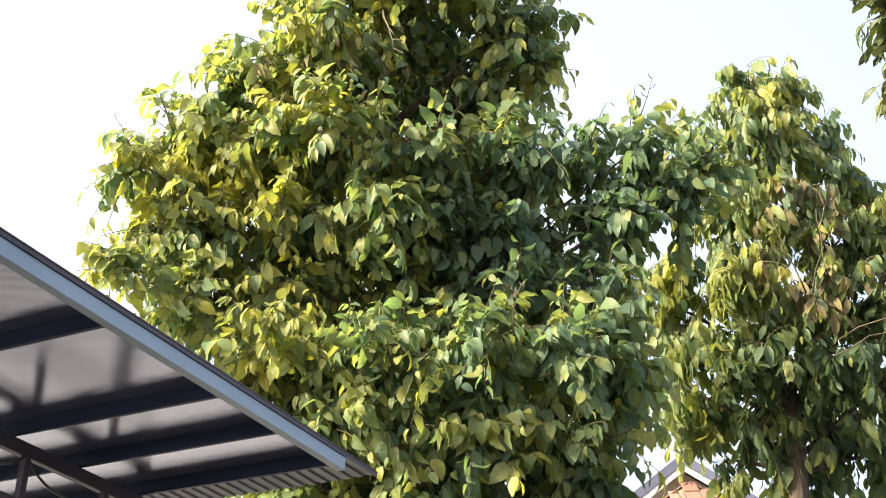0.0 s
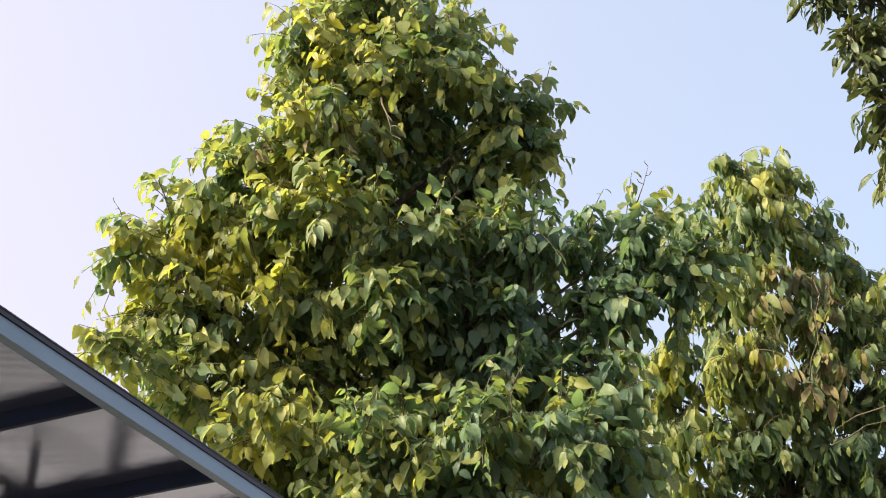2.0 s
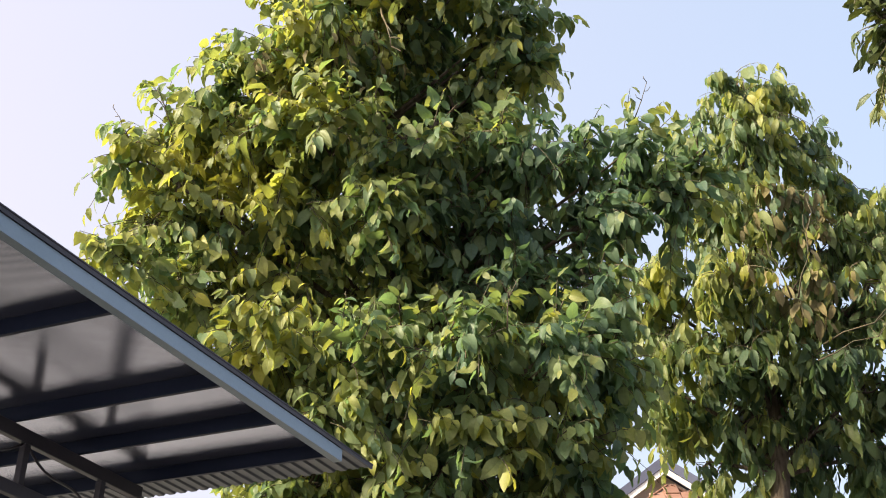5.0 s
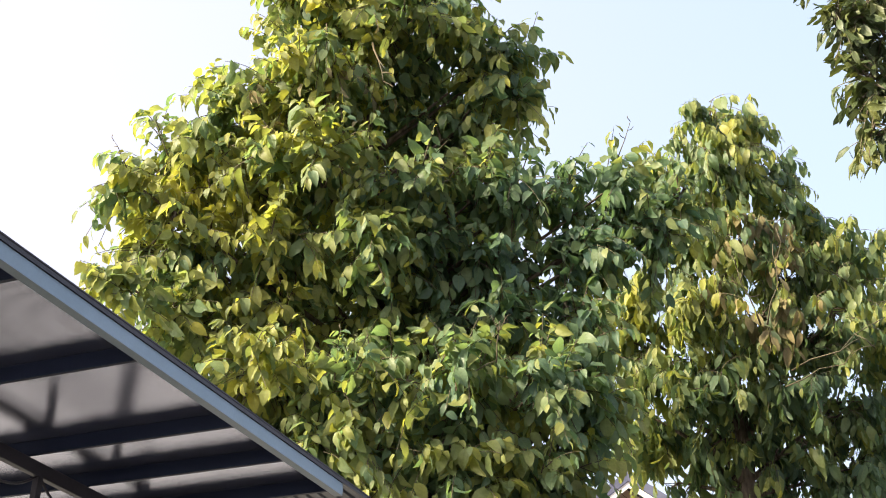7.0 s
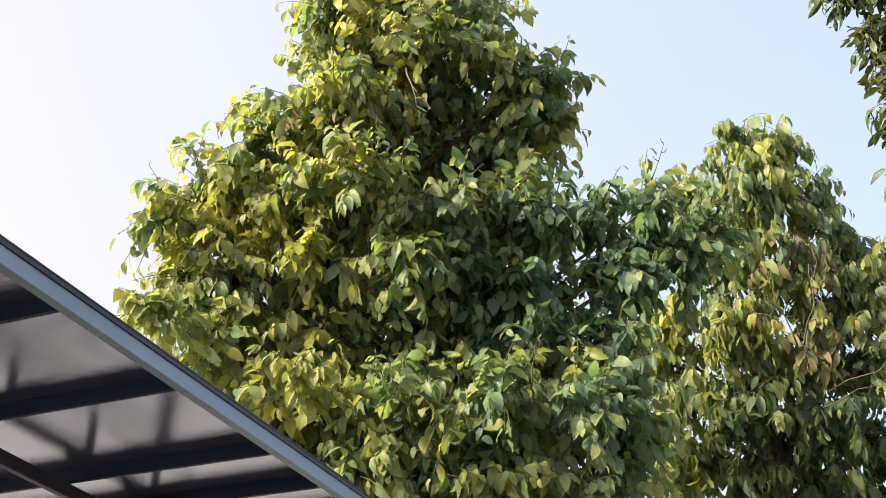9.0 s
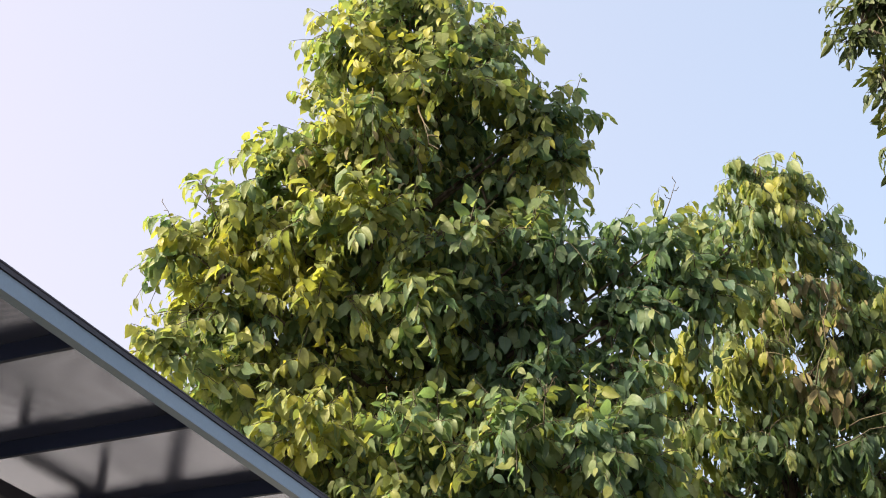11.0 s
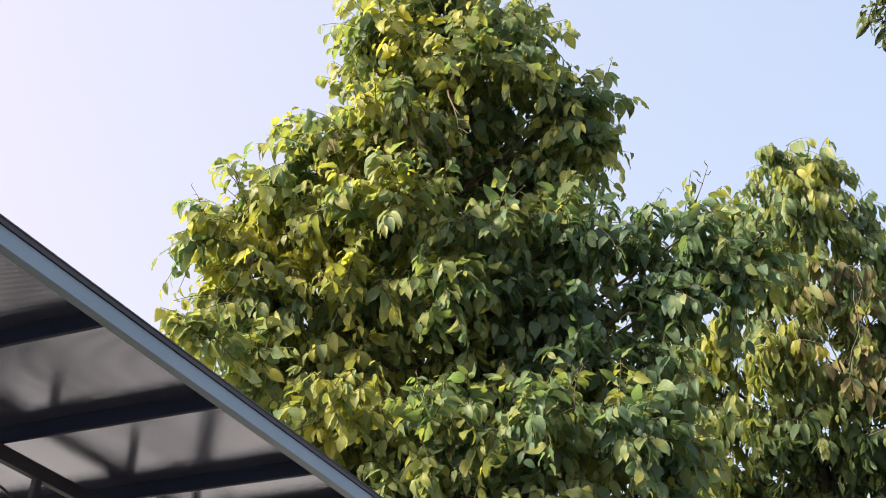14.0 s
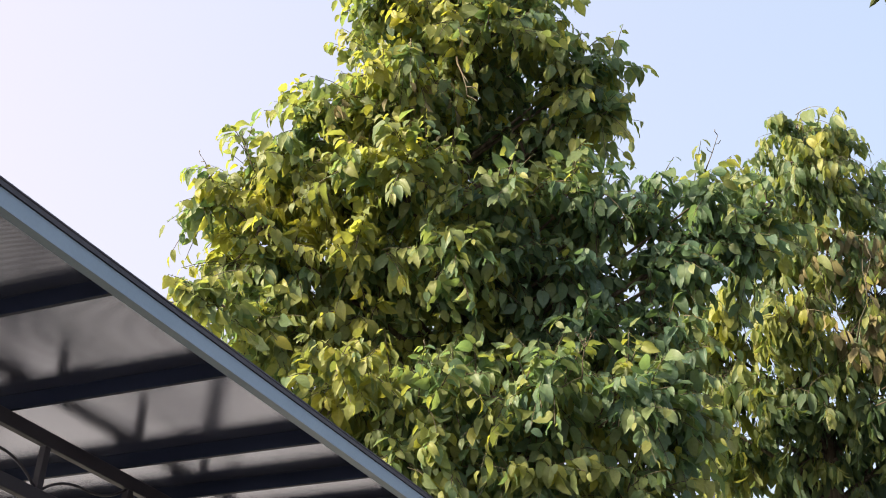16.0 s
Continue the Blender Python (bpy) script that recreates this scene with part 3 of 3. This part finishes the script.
# Lobes: centre x, y, z and half-widths.
MAIN = [(-0.63, 11.0, 9.56, 0.76, 0.9, 0.65), (-1.13, 10.7, 9.01, 0.5, 0.75, 0.53), (0.0, 10.9, 9.04, 0.71, 0.9, 0.67),
        (-0.43, 10.9, 8.56, 1.1, 1.15, 0.62), (0.68, 10.9, 8.28, 0.55, 0.65, 0.52), (0.89, 10.9, 7.84, 0.37, 0.5, 0.33),
        (-1.11, 10.5, 7.81, 0.82, 0.9, 0.41), (-1.79, 10.6, 7.56, 0.5, 0.6, 0.36), (0.37, 11.1, 7.57, 0.68, 0.7, 0.43),
        (-2.05, 10.6, 7.01, 0.81, 0.85, 0.49), (-2.65, 9.8, 6.47, 0.25, 0.4, 0.27), (-2.41, 10.3, 6.52, 0.47, 0.6, 0.42),
        (-1.08, 10.3, 6.78, 0.99, 0.95, 0.53), (-0.23, 10.3, 6.63, 0.78, 0.85, 0.44), (0.59, 10.6, 6.69, 0.69, 0.7, 0.49),
        (1.28, 10.5, 6.62, 0.4, 0.6, 0.34), (1.75, 10.4, 6.57, 0.42, 0.55, 0.37), (2.13, 10.5, 6.25, 0.34, 0.5, 0.45),
        (1.52, 10.6, 6.13, 0.53, 0.6, 0.4), (-2.19, 10.4, 5.98, 0.65, 0.85, 0.47), (-1.32, 10.6, 5.98, 0.73, 0.9, 0.45),
        (-0.46, 10.4, 5.94, 0.76, 0.9, 0.49), (0.45, 10.8, 6.01, 0.79, 0.8, 0.54), (-2.19, 10.3, 5.29, 0.48, 0.8, 0.43),
        (-1.55, 10.5, 5.40, 0.63, 0.7, 0.34), (-0.32, 10.8, 5.45, 0.69, 0.6, 0.34), (0.6, 10.5, 5.35, 0.69, 0.6, 0.4),
        (1.24, 10.5, 5.34, 0.48, 0.6, 0.46), (-1.42, 9.9, 4.68, 0.57, 0.9, 0.43), (-0.66, 9.9, 4.61, 0.66, 0.9, 0.48),
        (0.2, 9.9, 4.49, 0.61, 0.9, 0.48), (0.92, 10.0, 4.5, 0.57, 0.8, 0.51), (1.38, 10.2, 4.5, 0.36, 0.6, 0.40),
        (-1.65, 10.3, 4.2, 0.63, 0.9, 0.47), (-0.76, 10.0, 4.01, 0.7, 0.9, 0.5), (0.08, 10.0, 3.9, 0.7, 0.9, 0.5),
        (0.88, 10.2, 3.87, 0.62, 0.8, 0.49), (-1.16, 10.3, 3.52, 0.72, 0.9, 0.46), (-0.07, 10.3, 3.35, 0.81, 0.9, 0.46),
        (0.84, 10.4, 3.44, 0.58, 0.8, 0.41),
        (-0.09, 11.6, 7.98, 0.65, 0.6, 0.45), (-2.64, 9.5, 5.4, 0.26, 0.4, 0.26), (1.32, 10.5, 6.77, 0.32, 0.5, 0.26),
        (1.46, 10.4, 4.50, 0.36, 0.6, 0.36), (1.37, 10.6, 5.03, 0.41, 0.6, 0.44), (2.44, 10.7, 6.56, 0.33, 0.5, 0.35),
        (-1.91, 10.6, 7.76, 0.39, 0.5, 0.27), (1.04, 10.9, 8.38, 0.26, 0.4, 0.28),
        (-0.55, 12.5, 7.40, 1.50, 1.10, 1.30), (-0.60, 12.8, 5.60, 1.90, 1.20, 1.20), (0.95, 12.5, 5.50, 0.90, 0.90, 0.80),
        (-0.60, 12.1, 8.70, 0.95, 0.80, 0.70), (-0.50, 12.9, 4.20, 1.80, 1.20, 0.90), (1.38, 10.4, 4.15, 0.36, 0.50, 0.34)]
SECOND = [(4.15, 15.45, 9.97, 0.48, 0.60, 0.43), (4.54, 15.45, 9.82, 0.53, 0.65, 0.52), (4.04, 15.35, 9.21, 0.75, 0.90, 0.64),
          (4.75, 15.45, 9.06, 0.68, 0.80, 0.73), (5.17, 15.45, 8.70, 0.48, 0.60, 0.56), (3.51, 15.75, 8.80, 0.47, 0.60, 0.64),
          (3.57, 15.25, 8.07, 0.61, 0.70, 0.57), (4.30, 15.15, 8.01, 0.84, 0.90, 0.66), (5.01, 15.25, 7.54, 0.85, 0.90, 0.66),
          (5.83, 15.55, 7.80, 0.64, 0.80, 0.68), (2.86, 15.15, 7.24, 0.52, 0.60, 0.52), (3.53, 14.95, 7.00, 0.73, 0.90, 0.59),
          (4.40, 15.05, 6.78, 0.82, 0.90, 0.64), (5.26, 15.05, 6.68, 0.75, 0.90, 0.73), (2.49, 15.35, 6.93, 0.33, 0.45, 0.44),
          (2.91, 15.30, 6.32, 0.54, 0.70, 0.59), (3.64, 15.10, 6.09, 0.79, 0.90, 0.62), (4.57, 15.20, 5.95, 0.81, 0.90, 0.63),
          (5.40, 15.75, 5.78, 0.70, 0.90, 0.72), (3.09, 16.05, 5.63, 0.48, 0.70, 0.63), (3.73, 15.85, 5.34, 0.76, 0.90, 0.58),
          (4.61, 15.85, 5.11, 0.76, 0.90, 0.59), (5.27, 15.85, 4.88, 0.70, 0.90, 0.63), (3.30, 15.95, 4.88, 0.34, 0.50, 0.58),
          (4.15, 15.95, 4.68, 0.55, 0.70, 0.35), (6.28, 15.25, 6.72, 0.70, 0.90, 0.92), (6.03, 15.95, 5.38, 0.65, 0.90, 0.90),
          (2.63, 15.45, 6.73, 0.44, 0.60, 0.56), (2.68, 15.80, 6.17, 0.41, 0.60, 0.48), (4.27, 15.45, 10.24, 0.41, 0.50, 0.35),
          (3.41, 15.75, 9.33, 0.40, 0.50, 0.52), (4.31, 16.15, 5.48, 0.78, 0.90, 0.64), (5.16, 16.15, 5.38, 0.79, 0.90, 0.65),
          (5.48, 15.55, 8.48, 0.48, 0.60, 0.52), (2.75, 15.6, 5.80, 0.45, 0.50, 0.50)]
THIRD = [(3.40, 7.60, 7.42, 0.62, 0.50, 0.42), (3.02, 7.60, 7.12, 0.32, 0.32, 0.20), (3.24, 7.60, 6.62, 0.38, 0.36, 0.38),
         (3.26, 7.60, 6.08, 0.32, 0.32, 0.40), (3.24, 7.60, 5.66, 0.20, 0.22, 0.28), (3.90, 7.70, 6.70, 0.55, 0.60, 0.95),
         (4.70, 7.80, 7.70, 1.00, 1.00, 0.90)]

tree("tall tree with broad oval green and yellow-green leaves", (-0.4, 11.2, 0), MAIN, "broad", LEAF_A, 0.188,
     (-0.50, 11.1, 9.4), 0.16, 11, gap=0.32, many=(4, 6), leaves=(6, 10), length=(0.3, 0.6), hang=0.62, inner=0.40, back=0.9,
     hollows=[(-0.06, 10.05, 7.12, 0.52), (-0.02, 10.6, 7.30, 0.42), (0.56, 9.8, 5.94, 0.32), (0.80, 9.8, 5.66, 0.25), (-0.74, 9.8, 5.28, 0.30), (-0.08, 9.7, 4.95, 0.22)],
     # sunlit left and top made yellower, shaded lower right darker, by leaf tone
     light_tone=[(-2.3, 10.0, 6.4, 0.9, 0.18), (-1.0, 10.2, 8.4, 0.8, 0.16), (-1.6, 10.0, 7.2, 0.9, 0.10), (-1.1, 9.8, 6.1, 0.9, 0.12), (-1.8, 9.6, 4.7, 0.6, 0.20),
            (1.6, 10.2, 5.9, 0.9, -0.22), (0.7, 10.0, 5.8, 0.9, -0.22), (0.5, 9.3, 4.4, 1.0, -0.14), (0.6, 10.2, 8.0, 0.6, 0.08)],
     withered=[(-0.42, 9.9, 7.6, 0.45, 0.35), (0.22, 9.9, 7.4, 0.45, 0.35), (-1.47, 9.8, 7.3, 0.4, 0.25)],
     sprigs=[((-2.45, 9.35, 5.20), (-2.93, 9.00, 5.50), 0.35), ((-2.45, 9.3, 5.15), (-2.80, 9.0, 5.32), 0.35), ((-2.4, 9.4, 5.3), (-2.68, 9.1, 5.45), 0.5),
             ((-2.3, 9.4, 5.1), (-2.65, 9.05, 5.18), 0.5), ((-2.45, 9.7, 6.45), (-2.80, 9.45, 6.50), 0.3), ((-2.4, 9.7, 6.5), (-2.68, 9.45, 6.64), 0.3),
             ((-2.35, 9.7, 6.45), (-2.76, 9.5, 6.40), 0.3), ((-1.75, 10.4, 7.60), (-2.10, 10.3, 7.95), 0.15), ((-1.75, 10.4, 7.65), (-1.95, 10.2, 7.85), 0.2),
             ((-1.4, 10.5, 8.3), (-1.82, 10.4, 8.46), 0.2), ((-1.35, 10.5, 8.4), (-1.70, 10.4, 8.65), 0.2), ((-1.3, 10.6, 9.1), (-1.62, 10.5, 9.40), 0.15),
             ((-1.1, 10.6, 9.3), (-1.35, 10.5, 9.55), 0.15), ((0.74, 10.7, 8.20), (1.08, 10.7, 8.66), 0.1), ((0.8, 10.7, 8.1), (1.20, 10.7, 8.40), 0.2),
             ((0.95, 10.7, 7.75), (1.32, 10.7, 8.02), 0.3), ((0.95, 10.6, 7.65), (1.25, 10.6, 7.75), 0.5), ((1.68, 10.2, 6.55), (1.80, 10.1, 7.12), 0.05),
             ((1.7, 10.2, 6.6), (2.10, 10.1, 6.95), 0.1), ((1.85, 10.2, 6.5), (2.25, 10.1, 6.75), 0.2), ((0.3, 10.8, 9.2), (0.55, 10.7, 9.45), 0.2)],
     bare=[((0.50, 9.2, 4.50), (0.53, 9.1, 4.80), 0.007), ((0.53, 9.12, 4.72), (0.47, 9.05, 4.84), 0.005), ((0.53, 9.12, 4.74), (0.60, 9.05, 4.85), 0.005),
           ((-2.62, 9.5, 6.45), (-2.72, 9.4, 6.66), 0.006), ((-2.30, 9.7, 6.65), (-2.40, 9.6, 6.95), 0.006),
           ((1.80, 10.1, 6.75), (1.95, 10.0, 7.08), 0.006), ((-0.80, 9.3, 4.40), (-0.76, 9.2, 4.80), 0.008), ((-0.48, 10.2, 8.1), (-0.36, 9.9, 7.5), 0.012)])
tree("tree with drooping oval green leaves, partly browned", (3.95, 15.5, 0), SECOND, "oval", LEAF_B, 0.262,
     (4.20, 15.7, 9.2), 0.20, 12, gap=0.40, fork=4.6, many=(4, 6), leaves=(6, 9), length=(0.3, 0.55), droop=(0.3, 0.9), hang=1.3, inner=0.46, back=1.0, shrink=0.16,
     # lit left side yellower, shaded underside darker, both in the leaf colour
     light_tone=[(3.1, 14.8, 6.8, 0.8, 0.18), (3.9, 14.7, 9.4, 0.7, 0.10), (4.4, 15.0, 5.2, 1.4, -0.22)],
     withered=[(4.55, 14.4, 7.7, 0.6, 0.55), (3.96, 14.3, 7.2, 0.5, 0.4), (4.33, 14.3, 6.8, 0.6, 0.4), (4.7, 14.4, 6.4, 0.5, 0.3)],
     bare=[((4.28, 14.4, 6.5), (4.53, 14.2, 7.5), 0.011), ((4.2, 14.4, 6.5), (3.94, 14.2, 7.2), 0.012),
           ((4.5, 14.4, 5.9), (5.5, 14.0, 6.35), 0.011), ((4.4, 14.4, 5.7), (5.2, 14.0, 6.0), 0.009)])
tree("tree with narrow dark pointed leaves", (5.6, 7.9, 0), THIRD, "narrow", LEAF_C, 0.17,
     (5.4, 7.9, 8.4), 0.17, 13, gap=0.22, many=(4, 6), leaves=(6, 9), length=(0.25, 0.42), droop=(0.1, 0.5), hang=0.5, inner=0.35, singles=200,
     sprigs=[((3.0, 7.6, 7.05), (2.68, 7.55, 7.02), 0.15), ((3.05, 7.55, 7.0), (2.75, 7.5, 6.90), 0.2), ((3.0, 7.6, 7.15), (2.74, 7.6, 7.12), 0.25),
             ((3.15, 7.6, 6.75), (2.90, 7.5, 6.62), 0.2), ((3.2, 7.6, 5.75), (3.05, 7.55, 5.42), 0.1)])

# ---------------------------------------------------------------- house beyond the trees
house = thing("house", Matrix.Translation((4.0, 24.2, 0)), "cream house with dark tiled gable roof and orange tiled porch", "house")
bm = bmesh.new()
box(bm, (-3.4, 0.3, 0), (3.4, 9, 3.6))
part("wall", bm, CREAM, house)
bm = bmesh.new()
prism(bm, [(-3.4, 3.6), (3.4, 3.6), (3.4, 4.20), (0, 6.50), (-3.4, 4.20)], 0.0, 0.2)
bm.transform(Matrix(((0, 1, 0, 0), (1, 0, 0, 0.1), (0, 0, 1, 0), (0, 0, 0, 1))))
bmesh.ops.recalc_face_normals(bm, faces=bm.faces)
part("gable", bm, CREAM, house)
for s in (-1, 1):
    bm = bmesh.new()
    prism(bm, [(0, 6.56), (s * 3.9, 3.87), (s * 3.9, 4.07), (0, 6.76)], -0.35, 9.3)
    bm.transform(Matrix(((0, 1, 0, 0), (1, 0, 0, 0), (0, 0, 1, 0), (0, 0, 0, 1))))
    bmesh.ops.recalc_face_normals(bm, faces=bm.faces)
    part("roof", bm, BLUE_TILE, house)
    bm = bmesh.new()
    prism(bm, [(0, 6.43), (s * 3.85, 3.77), (s * 3.85, 3.89), (0, 6.55)], -0.33, -0.29)
    bm.transform(Matrix(((0, 1, 0, 0), (1, 0, 0, 0), (0, 0, 1, 0), (0, 0, 0, 1))))
    bmesh.ops.recalc_face_normals(bm, faces=bm.faces)
    part("bargeboard", bm, WHITE, house)

# porch roof: a hip of overlapping clay tiles
APEX, RUN, FALL = Vector((-0.34, -2.7, 5.72)), 2.4, 1.75
bm = bmesh.new()
prism(bm, [(-RUN, 0), (RUN, 0), (RUN, -0.12), (-RUN, -0.12)], -RUN, RUN)
bm.transform(Matrix.Translation(APEX - Vector((0, 0, FALL))))
part("porch_ceiling", bm, CREAM, house)
for x, y in ((-2.3, -2.3), (2.3, -2.3), (-2.3, 2.3), (2.3, 2.3)):
    bm = bmesh.new()
    box(bm, (APEX.x + x - 0.11, APEX.y + y - 0.11, 0), (APEX.x + x + 0.11, APEX.y + y + 0.11, APEX.z - FALL - 0.12), 0.01)
    part("porch_column", bm, WHITE, house)
for turn in range(4):
    bm = bmesh.new()
    vs = [bm.verts.new(p) for p in ((-RUN, -RUN, -FALL), (RUN, -RUN, -FALL), (0, 0, -0.03))]
    bm.faces.new(vs)
    r = bmesh.ops.extrude_face_region(bm, geom=list(bm.faces))
    bmesh.ops.translate(bm, verts=[v for v in r["geom"] if isinstance(v, bmesh.types.BMVert)], vec=(0, 0, -0.05))
    bmesh.ops.recalc_face_normals(bm, faces=bm.faces)
    bm.transform(Matrix.Translation(APEX) @ pose(0, 0, 0, 0, 0, 90 * turn))
    part("porch_roof", bm, TILE, house)
bm = bmesh.new()
box(bm, (-0.125, -0.19, 0.0), (0.125, 0.19, 0.028), 0.008)
clay = finish("roof_tile", bm, TILE)
tilt = math.atan2(FALL, RUN)
length = math.hypot(FALL, RUN)
rng = random.Random(5)
for turn in (0, 1, 3):
    row = 0
    while row * 0.30 + 0.2 < length:
        down = 0.22 + row * 0.30
        half = down / length * RUN - 0.12
        n = max(1, int(2 * half / 0.262) + 1)
        for k in range(n):
            x = (k - (n - 1) / 2) * 0.262
            ob = new("roof_tile", clay)
            ob.parent = house
            ob.matrix_local = (Matrix.Translation(APEX) @ pose(0, 0, 0, 0, 0, 90 * turn)
                               @ Matrix.Translation((x, -down * math.cos(tilt), -down * math.sin(tilt) + 0.012))
                               @ pose(0, 0, 0, math.degrees(tilt) - 4, rng.uniform(-1, 1), rng.uniform(-1.5, 1.5)))
        row += 1
